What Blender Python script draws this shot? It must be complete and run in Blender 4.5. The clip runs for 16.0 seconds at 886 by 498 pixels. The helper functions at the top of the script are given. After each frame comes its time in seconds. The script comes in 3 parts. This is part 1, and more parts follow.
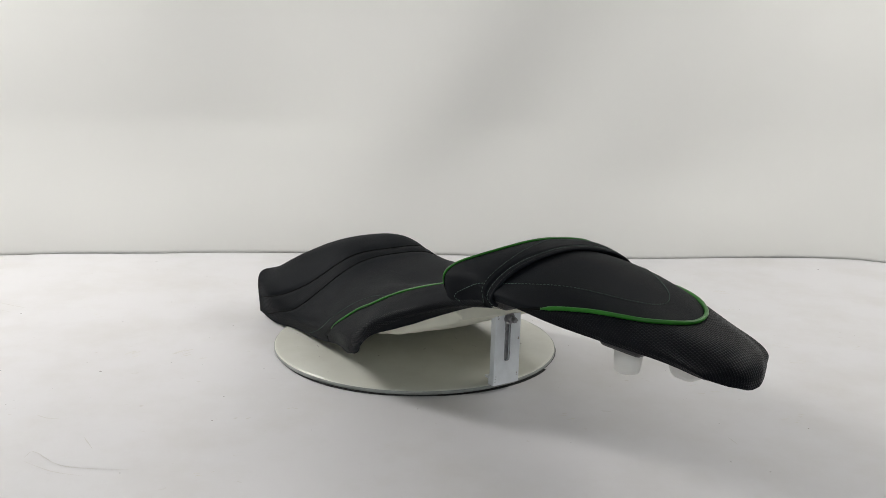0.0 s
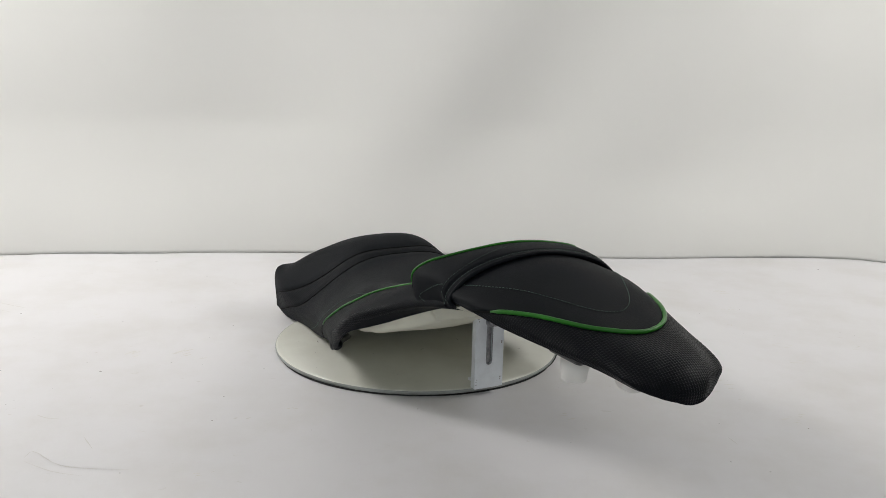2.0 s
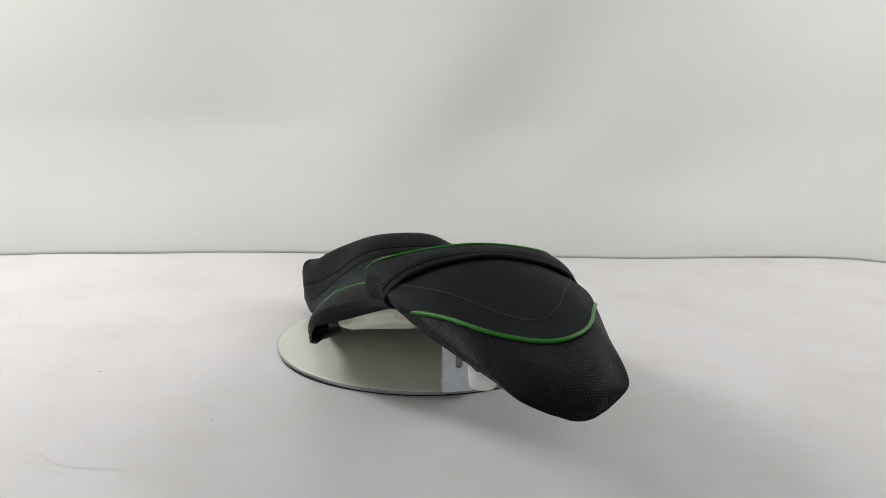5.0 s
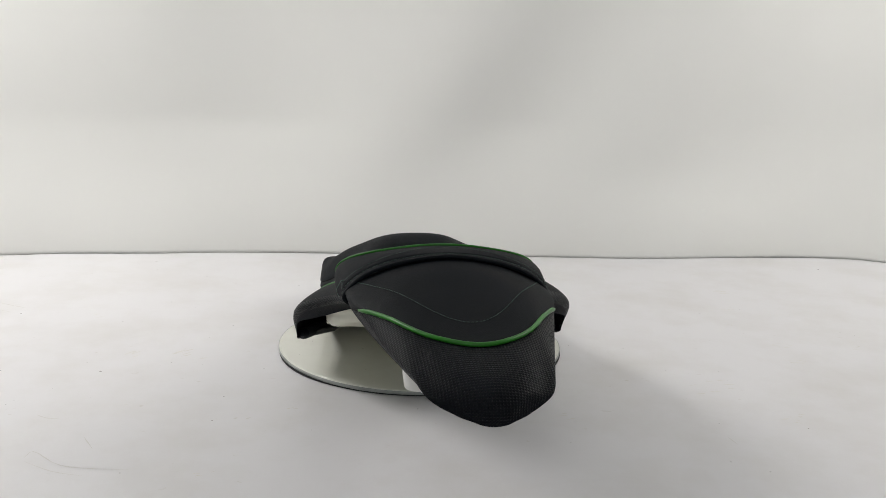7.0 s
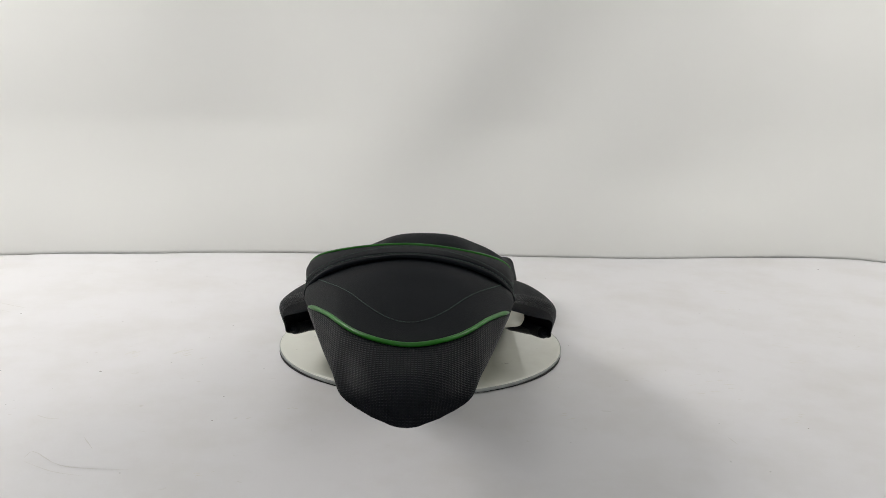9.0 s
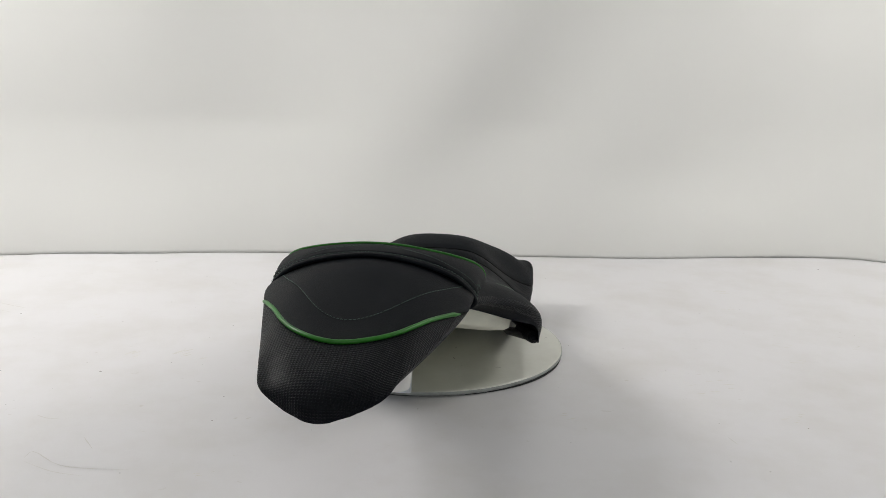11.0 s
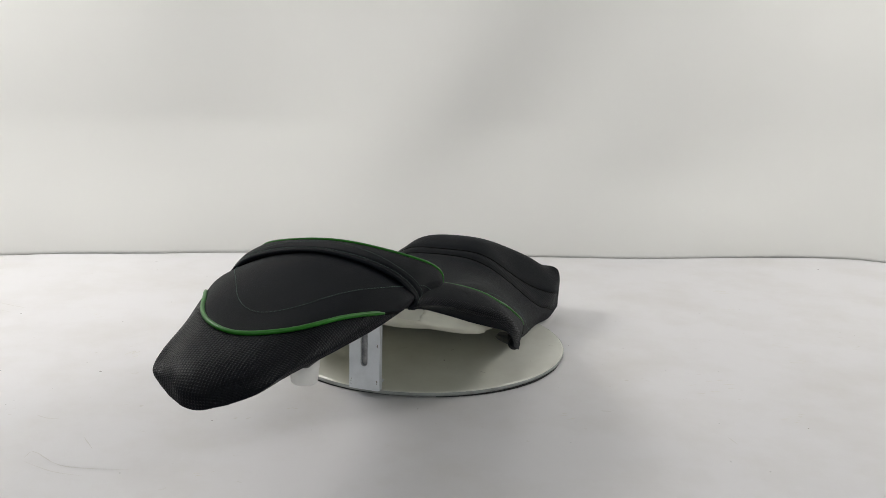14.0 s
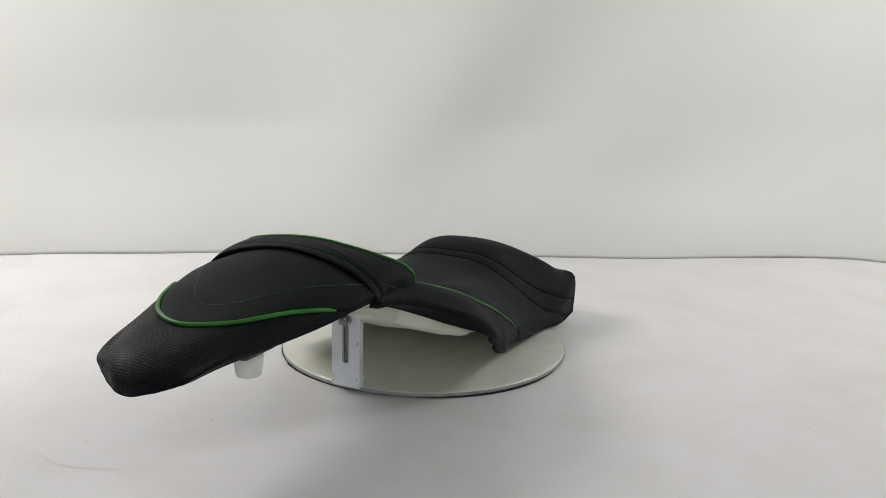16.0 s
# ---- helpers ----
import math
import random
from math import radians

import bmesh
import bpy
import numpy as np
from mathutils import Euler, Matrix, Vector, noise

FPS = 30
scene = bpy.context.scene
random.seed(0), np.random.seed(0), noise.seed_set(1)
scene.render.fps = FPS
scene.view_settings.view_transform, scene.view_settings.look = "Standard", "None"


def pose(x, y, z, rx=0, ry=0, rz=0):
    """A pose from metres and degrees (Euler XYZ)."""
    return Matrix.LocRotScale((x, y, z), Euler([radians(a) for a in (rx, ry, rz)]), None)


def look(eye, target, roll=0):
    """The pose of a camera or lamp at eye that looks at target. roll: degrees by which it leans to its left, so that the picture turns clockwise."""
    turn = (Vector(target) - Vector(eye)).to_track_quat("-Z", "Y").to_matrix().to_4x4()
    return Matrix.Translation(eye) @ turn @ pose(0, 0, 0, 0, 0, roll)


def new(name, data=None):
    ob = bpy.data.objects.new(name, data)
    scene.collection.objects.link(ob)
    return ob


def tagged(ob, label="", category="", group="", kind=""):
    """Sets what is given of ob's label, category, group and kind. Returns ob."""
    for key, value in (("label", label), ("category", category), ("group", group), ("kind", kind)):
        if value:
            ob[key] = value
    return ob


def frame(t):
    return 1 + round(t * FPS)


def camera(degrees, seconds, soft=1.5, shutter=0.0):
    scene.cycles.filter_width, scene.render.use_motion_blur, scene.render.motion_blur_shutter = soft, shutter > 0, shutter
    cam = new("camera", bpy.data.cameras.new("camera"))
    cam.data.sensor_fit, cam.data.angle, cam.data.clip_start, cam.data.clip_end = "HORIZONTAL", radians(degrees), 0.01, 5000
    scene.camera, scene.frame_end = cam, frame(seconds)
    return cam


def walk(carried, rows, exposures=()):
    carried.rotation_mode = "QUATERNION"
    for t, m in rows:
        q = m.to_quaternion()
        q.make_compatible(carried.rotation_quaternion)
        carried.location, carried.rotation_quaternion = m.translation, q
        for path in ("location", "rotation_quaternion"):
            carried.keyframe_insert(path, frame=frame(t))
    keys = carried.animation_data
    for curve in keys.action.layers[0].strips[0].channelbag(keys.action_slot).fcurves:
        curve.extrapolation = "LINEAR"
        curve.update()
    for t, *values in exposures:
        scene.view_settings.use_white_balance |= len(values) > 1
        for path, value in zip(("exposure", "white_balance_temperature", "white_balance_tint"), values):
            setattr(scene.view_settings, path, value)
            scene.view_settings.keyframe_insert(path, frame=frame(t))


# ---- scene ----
# camera: fixed on a stand in front of the turntable
cam = camera(53.78, 16.0, soft=0.55)
EYE = Matrix.Translation((0.0244, -1.0184, 0.3452)) @ pose(0, 0, 0, 90 - 12.425, 0, 0) @ pose(0, 0, 0, 0, 0, 1.396)
walk(cam, [(0.0, EYE), (16.0, EYE)], exposures=[(0.0, 0.0), (16.0, 0.0)])

# ---- light: softboxes on both sides and a cool window-like one behind the camera ----
world = bpy.data.worlds.new("room_air")
world.use_nodes = True
world.node_tree.nodes["Background"].inputs[0].default_value = (0.9, 0.95, 1.0, 1)
world.node_tree.nodes["Background"].inputs[1].default_value = 0.35
scene.world = world


def soft_light(x, y, z, tx, ty, tz, w, h, watts, colour=(1.0, 0.988, 0.955)):
    data = bpy.data.lights.new("softbox", "AREA")
    data.shape, data.size, data.size_y, data.energy, data.color = "RECTANGLE", w, h, watts, colour
    ob = new("softbox", data)
    ob.matrix_world = look((x, y, z), (tx, ty, tz))
    return ob


soft_light(-1.14, 0.10, 0.98, -0.2, 0.45, 0.15, 0.36, 0.36, 11.5)
soft_light(1.25, 0.08, 0.95, 0.15, 0.45, 0.10, 0.36, 0.36, 6.9)
soft_light(0.1, -2.0, 0.75, 0.0, 0.3, 0.1, 1.8, 1.2, 7.2, (0.92, 0.98, 1.0))


# ---- materials ----
def material(name):
    m = bpy.data.materials.new(name)
    m.use_nodes = True
    nt = m.node_tree
    return m, nt, nt.nodes["Principled BSDF"]


def node(nt, kind, **values):
    n = nt.nodes.new(kind)
    for key, value in values.items():
        n.inputs[key.replace("_", " ")].default_value = value
    return n


def maths(nt, op, a, b=None):
    n = nt.nodes.new("ShaderNodeMath")
    n.operation = op
    for k, v in enumerate((a, b)):
        if v is None:
            continue
        if isinstance(v, (int, float)):
            n.inputs[k].default_value = v
        else:
            nt.links.new(v, n.inputs[k])
    return n.outputs[0]


def tint(nt, b, colour, source, low, high):
    """The base colour, scaled between low and high by a 0 to 1 value."""
    ramp = nt.nodes.new("ShaderNodeMapRange")
    ramp.inputs[1].default_value, ramp.inputs[2].default_value = 0.3, 0.7
    ramp.inputs[3].default_value, ramp.inputs[4].default_value = low, high
    nt.links.new(source, ramp.inputs[0])
    mix = nt.nodes.new("ShaderNodeVectorMath")
    mix.operation = "SCALE"
    mix.inputs[0].default_value = colour
    nt.links.new(ramp.outputs[0], mix.inputs["Scale"])
    nt.links.new(mix.outputs[0], b.inputs["Base Color"])
    return mix


def plain(name, colour, rough=0.5, metal=0.0, grain=0.0, scale=400.0, vary=0.12, big=18.0, specular=0.5):
    """A surface with fine grain relief, patchy gloss and slight colour variation."""
    m, nt, b = material(name)
    b.inputs["Metallic"].default_value = metal
    b.inputs["Specular IOR Level"].default_value = specular
    tc = nt.nodes.new("ShaderNodeTexCoord")
    patch = node(nt, "ShaderNodeTexNoise", Scale=big, Detail=5.0)
    nt.links.new(tc.outputs["Object"], patch.inputs["Vector"])
    tint(nt, b, colour, patch.outputs[0], 1 - vary, 1 + vary)
    gloss = nt.nodes.new("ShaderNodeMapRange")
    gloss.inputs[3].default_value, gloss.inputs[4].default_value = rough - 0.07, rough + 0.07
    nt.links.new(patch.outputs[0], gloss.inputs[0])
    nt.links.new(gloss.outputs[0], b.inputs["Roughness"])
    if grain:
        fine = node(nt, "ShaderNodeTexNoise", Scale=scale, Detail=3.0)
        nt.links.new(tc.outputs["Object"], fine.inputs["Vector"])
        bump = node(nt, "ShaderNodeBump", Strength=grain, Distance=0.0006)
        nt.links.new(fine.outputs[0], bump.inputs["Height"])
        nt.links.new(bump.outputs[0], b.inputs["Normal"])
    return m


def woven(name, colour, rough, cell, depth, ribs=False):
    """Embossed vinyl: small raised checks (or ribs) in the surface's own metres."""
    m, nt, b = material(name)
    b.inputs["Specular IOR Level"].default_value = 0.10
    uv = nt.nodes.new("ShaderNodeUVMap")
    uv.uv_map = "metres"
    sep = nt.nodes.new("ShaderNodeSeparateXYZ")
    nt.links.new(uv.outputs[0], sep.inputs[0])
    k = math.pi / cell
    a = maths(nt, "SINE", maths(nt, "MULTIPLY", sep.outputs[0], k))
    c = maths(nt, "SINE", maths(nt, "MULTIPLY", sep.outputs[1], k))
    bumps = [maths(nt, "ABSOLUTE", w) for w in (a, c)]
    wave = bumps[0] if ribs else maths(nt, "MULTIPLY", *bumps)
    check = nt.nodes.new("ShaderNodeMapRange")
    check.interpolation_type = "SMOOTHSTEP"
    check.inputs[1].default_value, check.inputs[2].default_value = 0.15, 0.75
    if ribs:
        check.inputs[1].default_value, check.inputs[2].default_value = 0.1, 0.8
    nt.links.new(wave, check.inputs[0])
    tc = nt.nodes.new("ShaderNodeTexCoord")
    worn = node(nt, "ShaderNodeTexNoise", Scale=30.0, Detail=4.0)
    nt.links.new(tc.outputs["Object"], worn.inputs["Vector"])
    fine = node(nt, "ShaderNodeTexNoise", Scale=1400.0, Detail=2.0)
    nt.links.new(tc.outputs["Object"], fine.inputs["Vector"])
    tint(nt, b, colour, worn.outputs[0], 0.85, 1.2)
    gloss = maths(nt, "SUBTRACT", rough + 0.12, maths(nt, "MULTIPLY", check.outputs[0], 0.2))
    nt.links.new(gloss, b.inputs["Roughness"])
    height = maths(nt, "ADD", maths(nt, "MULTIPLY", check.outputs[0], maths(nt, "ADD", worn.outputs[0], 0.5)), maths(nt, "MULTIPLY", fine.outputs[0], 0.15))
    bump = node(nt, "ShaderNodeBump", Strength=1.0, Distance=depth)
    nt.links.new(height, bump.inputs["Height"])
    nt.links.new(bump.outputs[0], b.inputs["Normal"])
    return m


def dirty_white(name, colour, rough, dirt, amount, scale):
    """White painted board or metal with patchy brown-grey grime."""
    m, nt, b = material(name)
    tc = nt.nodes.new("ShaderNodeTexCoord")
    big = node(nt, "ShaderNodeTexNoise", Scale=scale, Detail=8.0, Roughness=0.65)
    nt.links.new(tc.outputs["Object"], big.inputs["Vector"])
    small = node(nt, "ShaderNodeTexNoise", Scale=scale * 14, Detail=3.0)
    nt.links.new(tc.outputs["Object"], small.inputs["Vector"])
    r1 = nt.nodes.new("ShaderNodeMapRange")
    r1.inputs[1].default_value, r1.inputs[2].default_value = 0.45, 0.8
    nt.links.new(big.outputs[0], r1.inputs[0])
    r2 = nt.nodes.new("ShaderNodeMapRange")
    r2.inputs[1].default_value, r2.inputs[2].default_value = 0.72, 0.8
    nt.links.new(small.outputs[0], r2.inputs[0])
    total = maths(nt, "MINIMUM", maths(nt, "ADD", maths(nt, "MULTIPLY", r1.outputs[0], amount), maths(nt, "MULTIPLY", r2.outputs[0], amount)), 1.0)
    mix = nt.nodes.new("ShaderNodeMix")
    mix.data_type = "RGBA"
    mix.inputs["A"].default_value = (*colour, 1)
    mix.inputs["B"].default_value = (*dirt, 1)
    for sock in mix.inputs:
        if sock.name == "A" and sock.type == "RGBA":
            sock.default_value = (*colour, 1)
        if sock.name == "B" and sock.type == "RGBA":
            sock.default_value = (*dirt, 1)
    nt.links.new(total, mix.inputs[0])
    nt.links.new([o for o in mix.outputs if o.type == "RGBA"][0], b.inputs["Base Color"])
    b.inputs["Roughness"].default_value = rough
    bump = node(nt, "ShaderNodeBump", Strength=0.15, Distance=0.001)
    nt.links.new(big.outputs[0], bump.inputs["Height"])
    nt.links.new(bump.outputs[0], b.inputs["Normal"])
    return m


VINYL = plain("black_vinyl", (0.0042, 0.0054, 0.0076), 0.6, grain=0.35, scale=1500, specular=0.09)
WEAVE = woven("woven_vinyl", (0.0028, 0.0037, 0.0058), 0.44, 0.0025, 0.00034)
RIBBED = woven("ribbed_vinyl", (0.0026, 0.0035, 0.0053), 0.62, 0.0019, 0.00012, ribs=True)
SEAM = plain("seam_shadow_thread", (0.004, 0.004, 0.004), 0.8, specular=0.1)
PLASTIC = plain("black_plastic", (0.008, 0.008, 0.009), 0.42, grain=0.3, scale=500)
GREEN = plain("green_piping", (0.020, 0.15, 0.012), 0.36, vary=0.15, big=60, specular=0.32)
THREAD = plain("grey_green_thread", (0.075, 0.125, 0.10), 0.7)
DARK_THREAD = plain("dark_green_thread", (0.065, 0.10, 0.082), 0.7)
WHITE = dirty_white("white_board", (0.752, 0.752, 0.680), 0.16, (0.44, 0.41, 0.32), 0.34, 9)
EDGE = dirty_white("board_edge", (0.32, 0.335, 0.32), 0.4, (0.12, 0.12, 0.105), 0.9, 30)
CREAM = plain("cream_plastic", (0.70, 0.695, 0.585), 0.4, vary=0.07, big=40)
METAL = dirty_white("white_painted_metal", (0.76, 0.79, 0.82), 0.35, (0.3, 0.3, 0.3), 0.3, 45)
STEEL = plain("worn_steel", (0.3, 0.3, 0.31), 0.4, metal=0.8, big=200, vary=0.4)
RUBBER = plain("white_rubber", (0.74, 0.73, 0.7), 0.5, vary=0.05)
# near-black that stands in for the shade in the gap below the disc
GAP_SHADE = plain("painted_gap_shade", (0.02, 0.02, 0.02), 0.7)
PAPER = dirty_white("white_paper", (0.722, 0.71, 0.724), 0.42, (0.58, 0.555, 0.52), 0.6, 6)
CLOTH = plain("white_backdrop", (0.80, 0.792, 0.764), 0.7, vary=0.015, big=3, grain=0.1, scale=250)
SCUFF = plain("grey_scuff", (0.64, 0.62, 0.605), 0.6, vary=0.05, big=120)
SMUDGE = plain("pale_brown_smudge", (0.672, 0.65, 0.615), 0.6, vary=0.06, big=90)
SPECK = plain("dark_speck", (0.2, 0.18, 0.17), 0.7)
WALL = plain("room_paint", (0.7, 0.7, 0.7), 0.8, vary=0.03, big=2)


# ---- mesh helpers ----
def mesh_object(name, verts, faces, mat, parent=None, label="", smooth=True, uv=None):
    me = bpy.data.meshes.new(name)
    me.from_pydata([tuple(float(c) for c in v) for v in verts], [], faces)
    me.materials.append(mat)
    if uv is not None:
        layer = me.uv_layers.new(name="metres")
        index = np.empty(len(me.loops), dtype=np.int32)
        me.loops.foreach_get("vertex_index", index)
        layer.data.foreach_set("uv", np.asarray(uv, dtype=np.float32)[index].ravel())
    me.polygons.foreach_set("use_smooth", [smooth] * len(me.polygons))
    me.update()
    ob = new(name, me)
    ob.parent = parent
    if label:
        ob["label"] = label
    return ob


def part(name, bm, mat, parent=None, label="", smooth=False):
    bmesh.ops.recalc_face_normals(bm, faces=bm.faces)
    me = bpy.data.meshes.new(name)
    bm.to_mesh(me)
    bm.free()
    me.materials.append(mat)
    me.polygons.foreach_set("use_smooth", [smooth] * len(me.polygons))
    ob = new(name, me)
    ob.parent = parent
    if label:
        ob["label"] = label
    return ob


def block(x0, x1, y0, y1, z0, z1, bevel=0.0, bm=None, taper=1.0):
    """A box with rounded edges; taper scales its lower face."""
    bm = bm or bmesh.new()
    made = bmesh.ops.create_cube(bm, size=1)["verts"]
    cx, cy = (x0 + x1) / 2, (y0 + y1) / 2
    for v in made:
        k = taper if v.co.z < 0 else 1.0
        v.co = Vector((cx + v.co.x * (x1 - x0) * k, cy + v.co.y * (y1 - y0) * k, z0 if v.co.z < 0 else z1))
    if bevel:
        bmesh.ops.bevel(bm, geom=list({e for v in made for e in v.link_edges}), offset=bevel, segments=2, affect="EDGES", profile=0.5)
    return bm


def turned(profile, segments=40, centre=(0, 0), start=0.0, sweep=2 * math.pi):
    """A turned body from (radius, height) pairs."""
    full = abs(sweep - 2 * math.pi) < 1e-6
    n = segments if full else segments + 1
    verts, faces = [], []
    for r, z in profile:
        for k in range(n):
            a = start + sweep * k / segments
            verts.append((centre[0] + r * math.cos(a), centre[1] + r * math.sin(a), z))
    for j in range(len(profile) - 1):
        for k in range(segments):
            k2 = (k + 1) % n
            faces.append((j * n + k, j * n + k2, (j + 1) * n + k2, (j + 1) * n + k))
    bm = bmesh.new()
    vs = [bm.verts.new(v) for v in verts]
    for f in faces:
        bm.faces.new([vs[i] for i in f])
    bmesh.ops.remove_doubles(bm, verts=bm.verts, dist=1e-6)
    return bm


# ---- seat surfaces: sections across, glided along ----
PILLION = [  # y, centre height, then (half width, height) outwards to the lower rim
    (-0.250, 0.1690, (0.0423, 0.1625), (0.0745, 0.1500), (0.0921, 0.1385), (0.0897, 0.1300)),
    (-0.290, 0.1656, (0.0404, 0.1606), (0.0716, 0.1500), (0.0901, 0.1393), (0.0898, 0.1308)),
    (-0.330, 0.1561, (0.0366, 0.1535), (0.0634, 0.1468), (0.0799, 0.1353), (0.0796, 0.1245)),
    (-0.380, 0.1436, (0.0317, 0.1428), (0.0537, 0.1380), (0.0668, 0.1261), (0.0659, 0.1196)),
    (-0.429, 0.1335, (0.0275, 0.1320), (0.0453, 0.1246), (0.0540, 0.1214), (0.0519, 0.1152)),
    (-0.458, 0.1253, (0.0216, 0.1228), (0.0373, 0.1167), (0.0469, 0.1147), (0.0403, 0.1086)),
    (-0.474, 0.1112, (0.0129, 0.1114), (0.0237, 0.1102), (0.0365, 0.1082), (0.0344, 0.1074)),
    (-0.474, 0.0980, (0.0083, 0.0992), (0.0158, 0.1013), (0.0245, 0.1033), (0.0269, 0.1052)),
]
TAIL_SWEEP = [  # how far the tail's flanks lag behind its centre line
    (0.0, -0.0005, -0.0005, -0.0001, 0.0029),
    (0.0, 0.0009, 0.003, 0.005, 0.0052),
    (0.0, 0.0016, 0.0072, 0.0135, 0.0122),
    (0.0, -0.0001, 0.0023, 0.0065, 0.0086),
]
RIDER = [
    (0.223, 0.0799, (0.0521, 0.0640), (0.0950, 0.0614), (0.1235, 0.0536), (0.1237, 0.0030)),
    (0.180, 0.0994, (0.0547, 0.0924), (0.0973, 0.0745), (0.1262, 0.0386), (0.1205, -0.0029)),
    (0.120, 0.1125, (0.0489, 0.1051), (0.0878, 0.0699), (0.1197, 0.0298), (0.1169, 0.0040)),
    (0.050, 0.0980, (0.0480, 0.0927), (0.0902, 0.0716), (0.1216, 0.0367), (0.1208, 0.0119)),
    (-0.020, 0.0960, (0.0522, 0.0946), (0.0947, 0.0874), (0.1326, 0.0540), (0.1290, 0.0262)),
    (-0.090, 0.0961, (0.0532, 0.0994), (0.1020, 0.1059), (0.1441, 0.0677), (0.1462, 0.0405)),
    (-0.140, 0.1014, (0.0525, 0.1084), (0.0933, 0.1184), (0.1407, 0.0914), (0.1310, 0.0742)),
    (-0.200, 0.1084, (0.0529, 0.1186), (0.0838, 0.1325), (0.1067, 0.1126), (0.0765, 0.1068)),
    (-0.245, 0.1122, (0.0505, 0.1201), (0.0782, 0.1300), (0.0918, 0.1230), (0.0680, 0.1157)),
]
BAND = [
    (-0.188, 0.1592, (0.0478, 0.1534), (0.0801, 0.1488), (0.0943, 0.1414), (0.0930, 0.1225)),
    (-0.211, 0.1704, (0.0474, 0.1652), (0.0804, 0.1580), (0.0988, 0.1442), (0.0985, 0.1200)),
    (-0.242, 0.1729, (0.0474, 0.1689), (0.0780, 0.1586), (0.0952, 0.1442), (0.0885, 0.1195)),
    (-0.268, 0.1714, (0.0443, 0.1655), (0.0777, 0.1529), (0.0950, 0.1335), (0.0862, 0.1232)),
]
BAND_SWEEP = [(0.0, 0.0004, 0.0014, 0.0027, 0.0018), (0.0, 0.0005, 0.0018, 0.0017, 0.0003), (0.0, 0.0003, 0.0004, 0.0009, 0.0002), (0.0, 0.001, 0.0018, 0.003, 0.0005)]


def net(rows, dy=None):
    """Half of a control net, from the centre line to the rim: rows x 5 x 3."""
    out = np.array([[(0.0, y, z0)] + [(x, y, z) for x, z in rest] for y, z0, *rest in rows])
    if dy is not None:
        out[:, :, 1] += dy
    return out


def glide(c, t):
    """A smooth curve through the rows of c at the parameters t (0 to rows - 1)."""
    t = np.clip(np.asarray(t, float), 0, len(c) - 1 - 1e-9)
    i = t.astype(int)
    k = (t - i).reshape(-1, *([1] * (c.ndim - 1)))
    p = np.concatenate([2 * c[:1] - c[1:2], c, 2 * c[-1:] - c[-2:-1]])
    a, b, d, e = p[i], p[i + 1], p[i + 2], p[i + 3]
    return 0.5 * (2 * b + (d - a) * k + (2 * a - 5 * b + 4 * d - e) * k * k + (3 * b - a - 3 * d + e) * k ** 3)


def surface(n, v, u):
    """Points at v (along, 0 to 1) and u (across, -1 to 1): array of len(v) x len(u) x 3."""
    mirror = n[:, ::-1] * np.array([-1, 1, 1])
    whole = np.concatenate([mirror, n[:, 1:]], axis=1)
    rows = glide(whole, np.asarray(v) * (len(n) - 1))
    return np.swapaxes(glide(np.swapaxes(rows, 0, 1), (np.asarray(u) + 1) * (n.shape[1] - 1)), 0, 1)


def at(n, v, u):
    """Single points of a surface at paired v and u."""
    v, u = np.asarray(v, float), np.asarray(u, float)
    whole = np.concatenate([n[:, ::-1] * np.array([-1, 1, 1]), n[:, 1:]], axis=1)
    rows = glide(whole, v * (len(n) - 1))
    t = np.clip((u + 1) * (n.shape[1] - 1), 0, 2 * (n.shape[1] - 1) - 1e-9)
    i = t.astype(int)
    k = (t - i)[:, None]
    p = np.concatenate([2 * rows[:, :1] - rows[:, 1:2], rows, 2 * rows[:, -1:] - rows[:, -2:-1]], axis=1)
    j = np.arange(len(t))
    a, b, d, e = p[j, i], p[j, i + 1], p[j, i + 2], p[j, i + 3]
    return 0.5 * (2 * b + (d - a) * k + (2 * a - 5 * b + 4 * d - e) * k * k + (3 * b - a - 3 * d + e) * k ** 3)


def normals(n, v, u):
    h = 0.004
    v, u = np.clip(np.asarray(v, float), h, 1 - h), np.clip(np.asarray(u, float), -1 + h, 1 - h)
    du = at(n, v, u + h) - at(n, v, u - h)
    dv = at(n, v + h, u) - at(n, v - h, u)
    m = np.cross(du, dv)
    m /= np.linalg.norm(m, axis=1)[:, None] + 1e-12
    centre = np.stack([0 * v, at(n, v, 0 * u)[:, 1], at(n, v, 0 * u)[:, 2] - 0.06], axis=1)
    flip = np.sign(((at(n, v, u) - centre) * m).sum(1))
    return m * flip[:, None]


def lengths(n):
    """Metres across and along the surface, as a lookup by (v, u)."""
    vs, us = np.linspace(0, 1, 61), np.linspace(-1, 1, 81)
    g = surface(n, vs, us)
    across = np.concatenate([np.zeros((61, 1)), np.cumsum(np.linalg.norm(np.diff(g, axis=1), axis=2), axis=1)], axis=1)
    across -= across[:, 40:41]
    along = np.concatenate([np.zeros((1, 81)), np.cumsum(np.linalg.norm(np.diff(g, axis=0), axis=2), axis=0)], axis=0)

    def read(v, u):
        a, b = np.clip(v, 0, 1) * 60, (np.clip(u, -1, 1) + 1) * 40
        i, j = np.minimum(a.astype(int), 59), np.minimum(b.astype(int), 79)
        a, b = a - i, b - j
        return np.stack([(1 - a) * ((1 - b) * t[i, j] + b * t[i, j + 1]) + a * ((1 - b) * t[i + 1, j] + b * t[i + 1, j + 1]) for t in (across, along)], axis=1)
    return read


